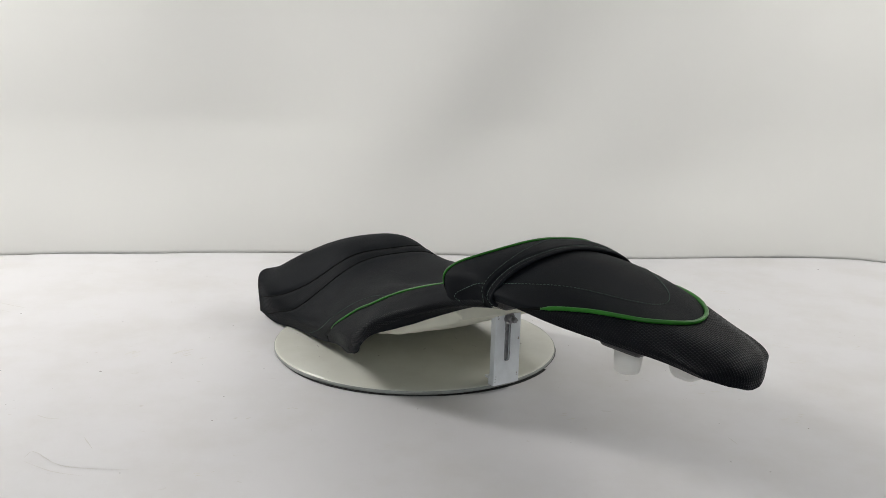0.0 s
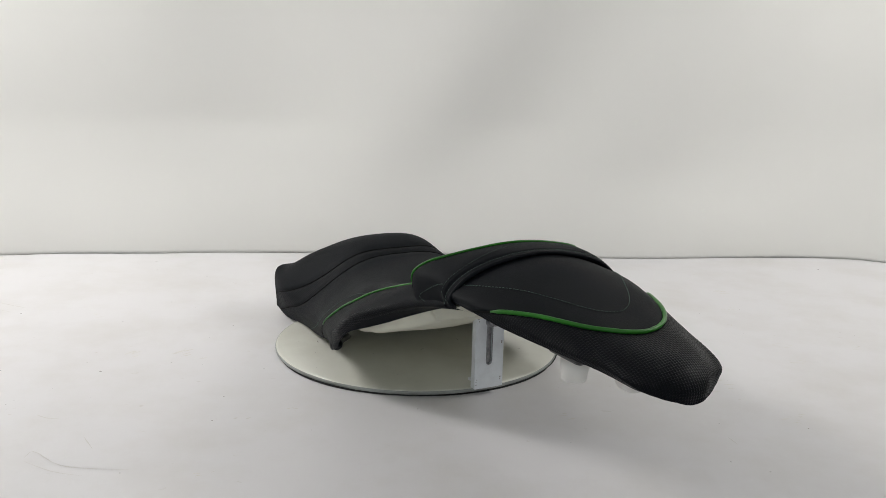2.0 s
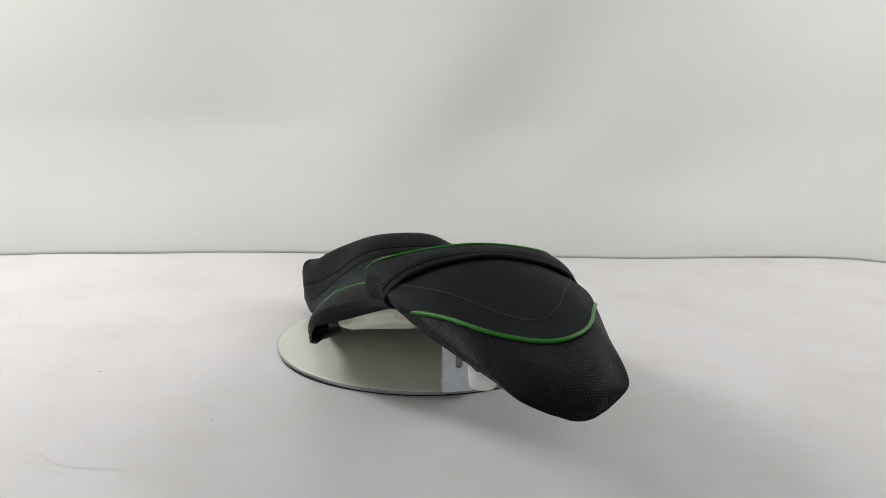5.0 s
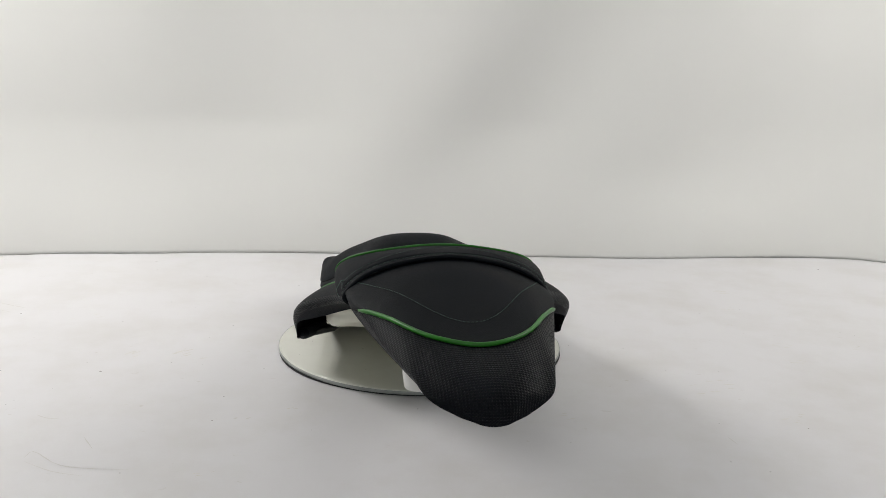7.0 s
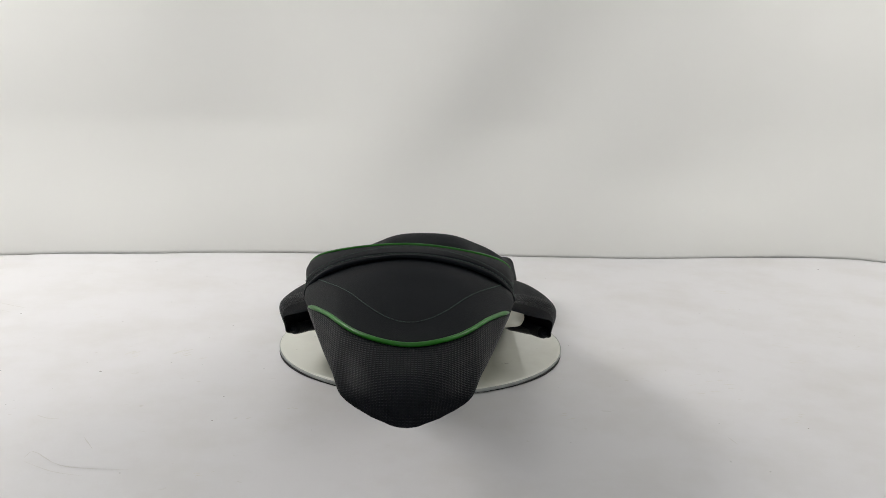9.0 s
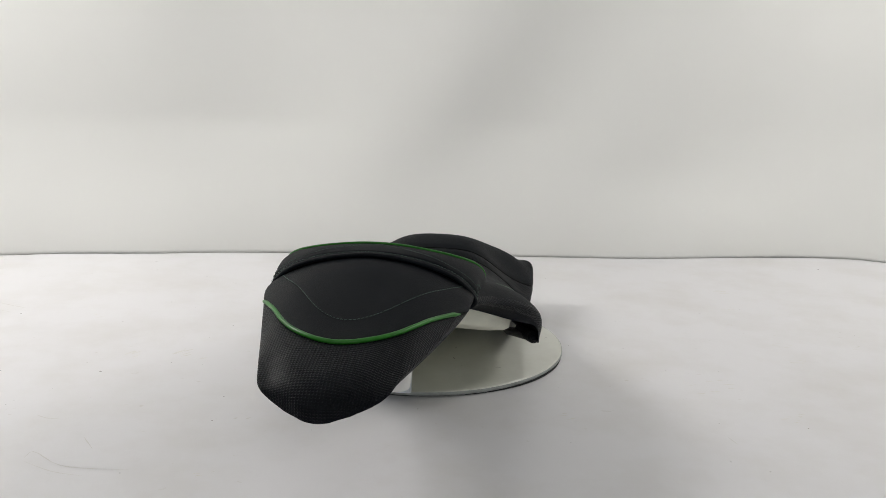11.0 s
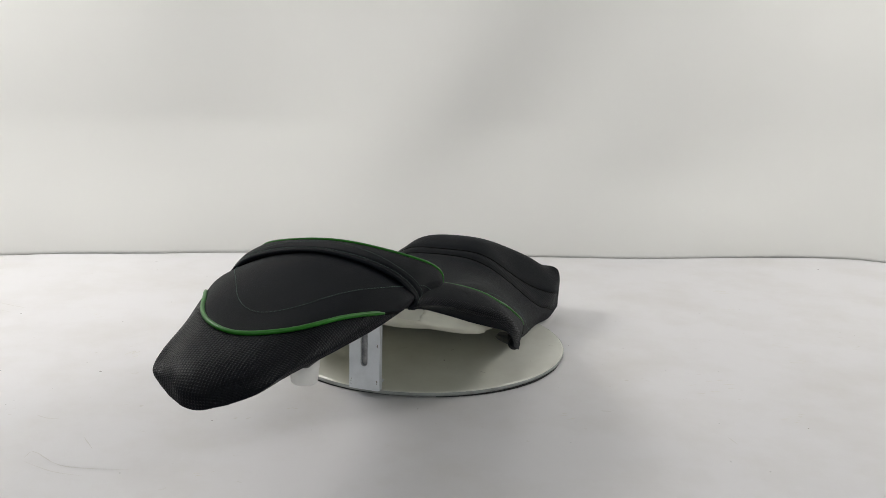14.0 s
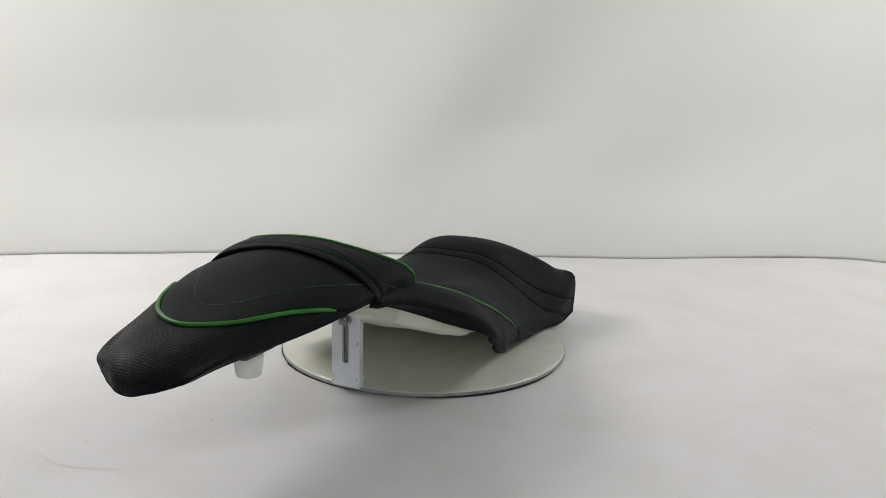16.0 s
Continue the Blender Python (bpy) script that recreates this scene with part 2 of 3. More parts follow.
def panel(name, n, inside, mat, parent, label="", groove=None, lift=None, nv=150, nu=150, v0=0.0, v1=1.0):
    """The piece of a surface where inside(v, u) > 0, cut along that line. groove: distances from seams, that sink there."""
    vs, us = np.linspace(v0, v1, nv), np.linspace(-1, 1, nu)
    V, U = np.meshgrid(vs, us, indexing="ij")
    s = inside(V, U)
    found, uv, faces = {}, [], []

    def corner(j, i):
        key = (j, i)
        if key not in found:
            found[key] = len(uv)
            uv.append((V[j, i], U[j, i]))
        return found[key]

    def crossing(a, b):
        key = (a, b) if a < b else (b, a)
        if key not in found:
            k = s[a] / (s[a] - s[b])
            found[key] = len(uv)
            uv.append((V[a] + k * (V[b] - V[a]), U[a] + k * (U[b] - U[a])))
        return found[key]

    for j in range(nv - 1):
        if not (s[j:j + 2] > 0).any():
            continue
        for i in range(nu - 1):
            ring = [(j, i), (j, i + 1), (j + 1, i + 1), (j + 1, i)]
            inn = [s[c] > 0 for c in ring]
            if not any(inn):
                continue
            face = []
            for q in range(4):
                a, b = ring[q], ring[(q + 1) % 4]
                if inn[q]:
                    face.append(corner(*a))
                if inn[q] != inn[(q + 1) % 4]:
                    face.append(crossing(a, b))
            face = list(dict.fromkeys(face))
            if len(face) > 2:
                faces.append(face)
    uv = np.array(uv)
    v, u = uv[:, 0], uv[:, 1]
    p = at(n, v, u)
    m = normals(n, v, u)
    if groove is not None:
        p = p - m * (0.0014 * np.exp(-(groove(v, u) / 0.008) ** 2))[:, None]
    if lift is not None:
        p = p + m * lift(v, u)[:, None]
    return mesh_object(name, p, faces, mat, parent, label, uv=lengths(n)(v, u))


def trail(n, keys, count=160, mirror=True, raise_by=0.0):
    """A line on a surface through (u, v) keys, from one side over to the other if mirrored; with its normals."""
    k = np.array(keys, float)
    if mirror:
        k = np.concatenate([k[:0:-1] * np.array([-1, 1]), k]) if k[0, 0] == 0 else k
    fine = glide(k, np.linspace(0, len(k) - 1, count * 3))
    p, m = at(n, fine[:, 1], fine[:, 0]), normals(n, fine[:, 1], fine[:, 0])
    d = np.concatenate([[0], np.cumsum(np.linalg.norm(np.diff(p, axis=0), axis=1))])
    even = np.linspace(0, d[-1], count)
    p = np.stack([np.interp(even, d, p[:, c]) for c in range(3)], axis=1)
    m = np.stack([np.interp(even, d, m[:, c]) for c in range(3)], axis=1)
    m /= np.linalg.norm(m, axis=1)[:, None]
    return p + m * raise_by, m, d[-1]


def tube(name, line, radius, mat, parent, label="", sides=10, taper=0.0):
    """A round cord along a line, with closed and, if asked, tapered ends."""
    p, m = line[0], line[1]
    t = np.gradient(p, axis=0)
    t /= np.linalg.norm(t, axis=1)[:, None] + 1e-12
    b = np.cross(t, m)
    b /= np.linalg.norm(b, axis=1)[:, None] + 1e-12
    c = np.cross(b, t)
    n = len(p)
    k = np.arange(n) / (n - 1)
    r = radius * np.clip(np.minimum(k, 1 - k) / taper, 0.25, 1) ** 0.5 if taper else np.full(n, radius)
    verts = []
    for q in range(sides):
        a = 2 * math.pi * q / sides
        verts.append(p + (b * math.cos(a) + c * math.sin(a)) * r[:, None])
    verts = np.stack(verts, axis=1).reshape(-1, 3)
    faces = [(j * sides + q, j * sides + (q + 1) % sides, (j + 1) * sides + (q + 1) % sides, (j + 1) * sides + q) for j in range(n - 1) for q in range(sides)]
    faces += [tuple(range(sides))[::-1], tuple((n - 1) * sides + q for q in range(sides))]
    return mesh_object(name, verts, faces, mat, parent, label)


def stitches(name, line, parent, label, pitch=0.0034, length=0.0023, r=0.00033, mat=THREAD):
    """Single stitches laid along a line, as one run of thread."""
    p, m, total = line
    d = np.linspace(0, total, len(p))
    verts, faces = [], []
    rng = random.Random(len(p))
    for k in range(int(total / pitch)):
        a = k * pitch + rng.uniform(-0.0002, 0.0002)
        ends = [np.array([np.interp(x, d, p[:, c]) for c in range(3)]) for x in (a, a + length * 0.5, a + length)]
        up = np.array([np.interp(a, d, m[:, c]) for c in range(3)])
        t = ends[2] - ends[0]
        t /= np.linalg.norm(t) + 1e-12
        side = np.cross(t, up)
        base = len(verts)
        for e, h, w in ((ends[0], -0.0002, 0.7), (ends[1], 0.00025, 1.0), (ends[2], -0.0002, 0.7)):
            for sx, sz in ((1, 0), (0, 1), (-1, 0), (0, -1)):
                verts.append(e + up * (h + sz * r * w) + side * sx * r * w)
        for j in range(2):
            for q in range(4):
                faces.append((base + j * 4 + q, base + j * 4 + (q + 1) % 4, base + j * 4 + 4 + (q + 1) % 4, base + j * 4 + 4 + q))
        faces += [(base + 3, base + 2, base + 1, base), (base + 8, base + 9, base + 10, base + 11)]
    ob = mesh_object(name, verts, faces, mat, parent, label)
    return ob


def underside(name, n, mat, parent, drop, label="", v0=0.0, v1=1.0, inset=1.0, sag=0.0, rows=60, cols=17):
    """A pan that closes a surface from rim to rim, with a turned-in edge."""
    vs = np.linspace(v0, v1, rows)
    left, right = at(n, vs, -np.ones(rows)), at(n, vs, np.ones(rows))
    verts = []
    for j in range(rows):
        mid = (left[j] + right[j]) / 2
        for c in range(cols):
            s = 2 * c / (cols - 1) - 1
            e = abs(s)
            p = mid + (right[j] - left[j]) / 2 * s * inset
            verts.append((p[0], p[1], p[2] + drop * min(1.0, (1 - e) / 0.2) - sag * (1 - e * e)))
    return mesh_object(name, verts, grid_faces(rows, cols), mat, parent, label)


def grid_faces(nv, nu):
    return [(j * nu + i, j * nu + i + 1, (j + 1) * nu + i + 1, (j + 1) * nu + i) for j in range(nv - 1) for i in range(nu - 1)]


def even(u, *c):
    return sum(k * np.asarray(u) ** (2 * i) for i, k in enumerate(c))


def smooth_keys(x, keys):
    """A smooth curve through (x, y) keys."""
    k = np.array(keys)
    fine = glide(k, np.linspace(0, len(k) - 1, 200))
    return np.interp(x, fine[:, 0], fine[:, 1])


# ---- setting ----
TABLE_Z = -0.006
EDGE_KEYS = [(-1.8, 0.08), (-1.3, 0.25), (-0.956, 0.39), (-0.736, 0.44), (-0.648, 0.462), (-0.555, 0.475), (-0.46, 0.488), (-0.363, 0.504), (-0.264, 0.515), (-0.122, 0.521), (0.041, 0.527), (0.205, 0.527), (0.371, 0.534), (0.456, 0.545), (0.566, 0.564), (0.675, 0.576), (0.749, 0.576), (0.808, 0.567), (0.839, 0.552), (1.039, 0.502), (1.3, 0.452), (1.8, 0.332)]


def paper_height(x, y):
    return TABLE_Z + 0.0009 * (noise.noise((x * 2.3, y * 2.3, 4.0)) + 0.45 * noise.noise((x * 7.0 + y * 2, y * 6.0, 9.0)) + 0.10 * noise.noise((x * 23.0, y * 17.0, 2.0))) * min(1.0, max(0.0, (math.hypot(x, y) - 0.2) / 0.2))


def build_paper():
    xs = np.concatenate([np.linspace(-1.5, -0.85, 8), np.linspace(-0.82, 0.85, 150), np.linspace(0.9, 1.5, 8)])
    back = smooth_keys(xs, EDGE_KEYS)
    verts, rows = [], 0
    for k in np.linspace(0, 1, 110):
        for x, b in zip(xs, back):
            y = -0.95 + (b - 0.004 + 0.95) * k
            verts.append((x, y, paper_height(x, y)))
        rows += 1
    for a in np.linspace(15, 90, 6):
        for x, b in zip(xs, back):
            r = 0.0025
            verts.append((x, b - r + r * math.sin(radians(a)), paper_height(x, b) - r * (1 - math.cos(radians(a)))))
        rows += 1
    for x, b in zip(xs, back):
        verts.append((x, b, TABLE_Z - 0.12))
    rows += 1
    ob = mesh_object("paper_sheet", verts, grid_faces(rows, len(xs)), PAPER)
    solid = ob.modifiers.new("thickness", "SOLIDIFY")
    solid.thickness, solid.offset = 0.0008, -1
    return tagged(ob, "white scuffed paper sheet covering the table", "paper sheet", kind="structure")


def fold(x, z, x0, lean, width, depth):
    d = (x - x0 - lean * (z - 0.4)) / width
    return depth * math.exp(-d * d)


def build_backdrop():
    xs, zs = np.linspace(-1.6, 1.6, 240), np.concatenate([np.linspace(-0.75, -0.05, 8), [-0.02, -0.0085, -0.0075, -0.0062, 0.0], np.linspace(0.008, 0.2, 24), np.linspace(0.22, 1.7, 80)])
    near = smooth_keys(xs, EDGE_KEYS) + 0.0005 + 0.0004 * np.sin(xs * 9.0 + 1.0)
    far = smooth_keys(xs, [(-1.8, 0.092), (-1.3, 0.262), (-0.8, 0.437), (-0.3, 0.523), (0.2, 0.539), (0.7, 0.588), (1.2, 0.483), (1.8, 0.344)])
    verts = []
    for z in zs:
        free = min(1.0, max(0.0, z / 0.22)) ** 1.5
        rise = min(1.0, max(0.0, (z - 0.004) / 0.16))
        rise = rise * rise * (3 - 2 * rise)
        for x, f in zip(xs, near + (far - near) * rise):
            y = 0.014 * noise.noise((x * 1.3, z * 0.5, 1.0)) + 0.004 * noise.noise((x * 4.0, z * 1.2, 7.0))
            y += fold(x, z, -0.50, 0.10, 0.12, -0.004) + fold(x, z, -0.30, 0.20, 0.20, 0.009)
            y += fold(x, z, 0.11, 0.75, 0.14, -0.013) + fold(x, z, 0.29, 0.78, 0.14, 0.014) + fold(x, z, 0.52, 0.65, 0.14, -0.013)
            y += fold(x, z, 0.60, 0.35, 0.07, 0.008)
            back = 0.006 * min(1.0, max(0.0, (-0.0062 - z) / 0.0023))
            verts.append((x, f + back + free * (y + 0.02), z))
    ob = mesh_object("backdrop", verts, grid_faces(len(zs), len(xs)), CLOTH)
    solid = ob.modifiers.new("thickness", "SOLIDIFY")
    solid.thickness = 0.002
    return tagged(ob, "white hanging backdrop sheet with soft folds", "backdrop", kind="structure")


build_paper()
build_backdrop()
table = new("table")
tagged(table, "plain work table under the white paper sheet", "table")
part("tabletop", block(-1.48, 1.48, -0.94, 0.36, -0.05, TABLE_Z - 0.004, 0.003), WALL, table)
for lx in (-1.4, 1.4):
    for ly in (-0.86, 0.3):
        part("leg", block(lx - 0.03, lx + 0.03, ly - 0.03, ly + 0.03, -0.75, -0.05, 0.003), WALL, table)
for name, box in (("floor", (-2.4, 2.4, -2.6, 1.2, -0.80, -0.75)), ("wall_north", (-2.4, 2.4, 1.2, 1.3, -0.75, 1.9)), ("wall_south", (-2.4, 2.4, -2.7, -2.6, -0.75, 1.9)), ("wall_east", (2.4, 2.5, -2.7, 1.3, -0.75, 1.9)), ("wall_west", (-2.5, -2.4, -2.7, 1.3, -0.75, 1.9)), ("ceiling", (-2.5, 2.5, -2.7, 1.3, 1.9, 2.0))):
    tagged(part(name, block(*box), WALL), "plain light painted room surface", "room", kind="structure")


def strokes():
    """Pencil strokes, rubbed marks and specks on the paper."""
    rng = random.Random(5)

    def stroke(points, width):
        verts, faces = [], []
        p = np.array(points)
        fine = glide(p, np.linspace(0, len(p) - 1, 14))
        t = np.gradient(fine, axis=0)
        t /= np.linalg.norm(t, axis=1)[:, None] + 1e-12
        for k, (q, d) in enumerate(zip(fine, t)):
            w = width * (0.35 + 0.65 * math.sin(math.pi * (k + 0.6) / 14.2)) * rng.uniform(0.6, 1.2)
            for s in (-1, 1):
                x, y = q[0] - d[1] * w * s, q[1] + d[0] * w * s
                verts.append((x, y, paper_height(x, y) + 0.0003))
        return verts, grid_faces(14, 2)

    marks = [
        ([(-0.337, -0.315), (-0.334, -0.302), (-0.304, -0.325), (-0.277, -0.331), (-0.239, -0.332)], 0.0005),
        ([(-0.333, -0.322), (-0.303, -0.338), (-0.274, -0.345)], 0.00045),
        ([(-0.593, 0.156), (-0.573, 0.146), (-0.548, 0.135)], 0.0007),
        ([(-0.576, 0.121), (-0.559, 0.115)], 0.0006),
        ([(0.303, -0.236), (0.307, -0.251)], 0.0006),
        ([(-0.368, -0.223), (-0.354, -0.230), (-0.343, -0.230)], 0.0007),
        ([(-0.302, -0.271), (-0.286, -0.293)], 0.0006),
        ([(-0.242, -0.122), (-0.235, -0.125)], 0.0007),
        ([(0.190, -0.178), (0.201, -0.179)], 0.0012),
    ]
    for points, w in marks:
        v, f = stroke(points, w)
        tagged(mesh_object("scuff_mark", v, f, SCUFF), "faint grey scuff stroke on the paper", "scuff mark", "marks on the paper")
    # rubbed patches: (x, y, strokes, direction, spread, stroke length)
    verts, faces = [], []
    for x, y, n, turn, spread, long in ((-0.283, -0.031, 9, 0.9, 0.013, 0.016), (-0.335, -0.044, 6, 1.2, 0.014, 0.018), (-0.250, -0.051, 3, 0.0, 0.005, 0.007), (-0.446, 0.103, 5, 0.7, 0.02, 0.010), (0.463, 0.307, 9, -0.25, 0.012, 0.014), (0.446, 0.216, 6, -0.6, 0.012, 0.009), (0.420, 0.134, 3, 1.3, 0.004, 0.006), (0.462, 0.050, 6, -0.4, 0.012, 0.011), (0.453, -0.007, 4, -0.3, 0.012, 0.013), (0.333, -0.100, 8, 0.3, 0.03, 0.014), (0.385, -0.186, 8, -0.2, 0.014, 0.008), (0.154, -0.194, 4, 0.1, 0.010, 0.010), (-0.128, -0.195, 4, -0.2, 0.008, 0.006), (-0.176, -0.332, 4, 0.6, 0.010, 0.006), (0.578, 0.055, 5, 0.5, 0.03, 0.012)):
        for _ in range(n):
            a, l = turn + rng.uniform(-0.35, 0.35), long * rng.uniform(0.35, 1.0)
            cx, cy = x + rng.uniform(-spread, spread), y + rng.uniform(-spread, spread) * 0.8
            dx, dy = 0.5 * l * math.cos(a), 0.5 * l * math.sin(a)
            v, f = stroke([(cx - dx, cy - dy), (cx + rng.uniform(-0.1, 0.1) * l, cy + rng.uniform(-0.1, 0.1) * l), (cx + dx, cy + dy)], rng.uniform(0.0003, 0.0009))
            faces += [tuple(k + len(verts) for k in q) for q in f]
            verts += v
    tagged(mesh_object("rubbed_smudges", verts, faces, SMUDGE), "pale brown rubbed smudges on the white paper", "smudges", kind="stuff")
    verts, faces = [], []
    spots = [(-0.353, -0.101, 1.6), (-0.197, 0.290, 1.5), (-0.541, 0.108, 1.2), (-0.461, 0.422, 1.2), (-0.361, 0.180, 0.9), (0.687, 0.483, 1.4), (-0.196, -0.226, 0.9), (0.390, -0.211, 0.8), (-0.248, 0.077, 0.9), (-0.395, 0.082, 0.9), (0.318, -0.306, 0.7), (-0.200, -0.165, 0.8)]
    spots += [(rng.uniform(-0.6, 0.7), rng.uniform(-0.34, 0.4), rng.uniform(0.3, 0.7)) for _ in range(60)]
    for x, y, r in spots:
        r *= 0.001
        b = len(verts)
        for k in range(7):
            a = 2 * math.pi * k / 7
            q = r * rng.uniform(0.6, 1.1)
            verts.append((x + q * math.cos(a) * 1.2, y + q * math.sin(a), paper_height(x, y) + 0.0003))
        faces.append(tuple(range(b, b + 7)))
    tagged(mesh_object("dust_specks", verts, faces, SPECK, smooth=False), "tiny dark dust specks on the white paper", "dust", kind="stuff")


strokes()

# ---- turntable ----
DISC_Y = 0.0108
base = new("round_plinth")
tagged(base, "low round plinth under the turntable, coloured dark as the shade of the gap", "plinth")
# drum and front strip are coloured near-black to paint the gap's shade
part("drum", turned([(0.001, TABLE_Z), (0.1615, TABLE_Z), (0.1615, -0.0034), (0.001, -0.0034)], 96, (-0.003, 0.019)), GAP_SHADE, base)
part("gap_shade_skirt", turned([(0.1695, TABLE_Z - 0.001), (0.1697, TABLE_Z + 0.0006), (0.1635, TABLE_Z + 0.0014)], 64, (-0.003, 0.019), radians(-152), radians(124)), GAP_SHADE, base)
turntable = new("turntable")
tagged(turntable, "round off-white board turntable with a grubby rim", "turntable")
part("disc", turned([(0.0005, 0.0), (0.1716, 0.0), (0.1722, -0.0002), (0.1725, -0.0007), (0.1722, -0.0026), (0.1709, -0.0034), (0.0005, -0.0034)], 160, (0, DISC_Y)), WHITE, turntable)
rng = random.Random(11)
verts, faces = [], []
for k in range(26):
    a, r = rng.uniform(0, 2 * math.pi), 0.16 * rng.uniform(0.05, 1) ** 0.5
    x, y, w, l, d = r * math.cos(a), DISC_Y + r * math.sin(a), rng.uniform(0.0002, 0.0005), rng.choice([0.0005, 0.0008, 0.002, 0.004]), rng.uniform(0, math.pi)
    b = len(verts)
    for p, q in ((-l, -w), (l * 0.6, -w * 0.7), (l, w * 0.4), (-l * 0.5, w)):
        verts.append((x + p * math.cos(d) - q * math.sin(d), y + p * math.sin(d) + q * math.cos(d), 0.0010))
    faces.append((b, b + 1, b + 2, b + 3))
sheet = []
for r0, z in ((0.0005, 0.0006), (0.16, 0.0006), (0.1704, 0.0005), (0.1708, 0.0001)):
    for k in range(160):
        a = 2 * math.pi * k / 160
        r = r0 if r0 < 0.168 else r0 + 0.0012 * noise.noise((math.cos(a) * 4, math.sin(a) * 4, 2.0)) + 0.0004 * noise.noise((math.cos(a) * 25, math.sin(a) * 25, 5.0))
        sheet.append((r * math.cos(a), DISC_Y + r * math.sin(a), z))
mesh_object("top_sheet", sheet, [(j * 160 + k, j * 160 + (k + 1) % 160, (j + 1) * 160 + (k + 1) % 160, (j + 1) * 160 + k) for j in range(3) for k in range(160)], WHITE, turntable, "stained off-white facing sheet", smooth=False)
mesh_object("board_marks", verts, faces, SPECK, turntable, "dark specks and scratches", smooth=False)["kind"] = "stuff"
part("rim", turned([(0.1726, -0.0003), (0.1731, -0.0009), (0.1731, -0.0036), (0.1721, -0.0043)], 160, (0, DISC_Y)), EDGE, turntable, "grey worn edge strip", smooth=True)

# near-black strip painted for the shade under the rim, widest at the two flanks
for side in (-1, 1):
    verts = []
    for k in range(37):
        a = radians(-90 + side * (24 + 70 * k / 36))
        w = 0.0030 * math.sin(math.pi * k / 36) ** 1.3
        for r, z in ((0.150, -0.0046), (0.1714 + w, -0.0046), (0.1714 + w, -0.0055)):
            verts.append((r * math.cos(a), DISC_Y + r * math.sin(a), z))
    mesh_object("under_edge_shade", verts, grid_faces(37, 3), GAP_SHADE, turntable, "dark strip standing in for the shade below the rim", smooth=False)

# slotted steel bracket on the rim of the board
bracket = new("slotted_bracket")
tagged(bracket, "white painted slotted steel bracket bolted to the turntable", "bracket")
BY = -0.172


def slotted_plate():
    bm = bmesh.new()
    w, z0, z1, sw, s0, s1 = 0.0160, 0.0030, 0.092, 0.0034, 0.029, 0.080
    cx = -0.0002
    outer = [(-w, z0), (w, z0), (w, s0), (w, s1), (w, z1), (-w, z1), (-w, s1), (-w, s0)]
    arc0 = [(cx + sw * math.cos(a), s0 + sw + sw * math.sin(a)) for a in np.linspace(math.pi, 2 * math.pi, 9)]
    arc1 = [(cx + sw * math.cos(a), s1 - sw + sw * math.sin(a)) for a in np.linspace(0, math.pi, 9)]
    hole = arc0 + arc1
    front = [bm.verts.new((x, BY - 0.0025, z)) for x, z in outer]
    ring = [bm.verts.new((x, BY - 0.0025, z)) for x, z in hole]
    edges = [bm.edges.new((a, b)) for loop in (front, ring) for a, b in zip(loop, loop[1:] + loop[:1])]
    bmesh.ops.triangle_fill(bm, edges=edges, use_beauty=True)
    got = bmesh.ops.extrude_face_region(bm, geom=list(bm.faces))
    for v in got["geom"]:
        if isinstance(v, bmesh.types.BMVert):
            v.co.y += 0.0025
    return bm


plate = part("plate", slotted_plate(), METAL, bracket)
for sx in (-1, 1):
    part("flange", block(sx * 0.0162 - 0.0010, sx * 0.0162 + 0.0010, BY - 0.0027, BY + 0.0050, 0.0030, 0.090, 0.0006), METAL, bracket)
part("shelf", block(-0.0155, 0.0155, BY - 0.0003, BY + 0.0150, 0.0082, 0.0108, 0.0006), METAL, bracket)
part("foot", block(-0.0150, 0.0150, BY + 0.0002, BY + 0.0100, 0.0012, 0.0086, 0.0010), METAL, bracket)
part("top_tab", block(-0.016, 0.021, BY - 0.008, BY + 0.02, 0.0865, 0.0885, 0.0006), METAL, bracket)
bm = turned([(0.0002, 0), (0.0066, 0), (0.0066, 0.0014), (0.0002, 0.0014)], 24)
bm.transform(Matrix.Translation((0.0008, BY - 0.0026, 0.0765)) @ Matrix.Rotation(radians(90), 4, "X"))
part("washer", bm, STEEL, bracket)
bm = turned([(0.0002, 0), (0.0044, 0), (0.0047, 0.0004), (0.0047, 0.0052), (0.0034, 0.0058), (0.0030, 0.0058), (0.0030, 0.0100), (0.0002, 0.0104)], 6)
bm.transform(Matrix.Translation((0.0008, BY - 0.0038, 0.0765)) @ Matrix.Rotation(radians(90), 4, "X"))
part("bolt", bm, STEEL, bracket)
arc = [(math.cos(a), math.sin(a)) for a in np.linspace(0, math.pi, 10)]
ring = [(0.0034 * c - 0.0002, 0.0766 + 0.0034 * q) for c, q in arc] + [(-0.0034 * c - 0.0002, 0.0324 - 0.0034 * q) for c, q in arc]
ring = np.array([(x, BY - 0.0026, z) for x, z in ring + ring[:1]])
tube("slot_edge", (ring, np.tile(np.array([0.0, -1.0, 0.0]), (len(ring), 1))), 0.00045, STEEL, plate, "bare worn steel edge", sides=6)
part("slot_back", block(-0.0045, 0.0045, BY + 0.0006, BY + 0.0014, 0.026, 0.082), STEEL, plate, "worn grey strip behind the slot")
rng = random.Random(3)
for k in range(9):
    x, z = rng.choice([-1, 1]) * rng.uniform(0.0120, 0.0155), rng.choice([rng.uniform(0.007, 0.014), rng.uniform(0.03, 0.085)])
    s = rng.uniform(0.0003, 0.0006)
    part("chip", block(x - s, x + s, BY - 0.0028, BY - 0.0022, z - s * 1.6, z + s, 0), SPECK, plate, "dark paint chip")

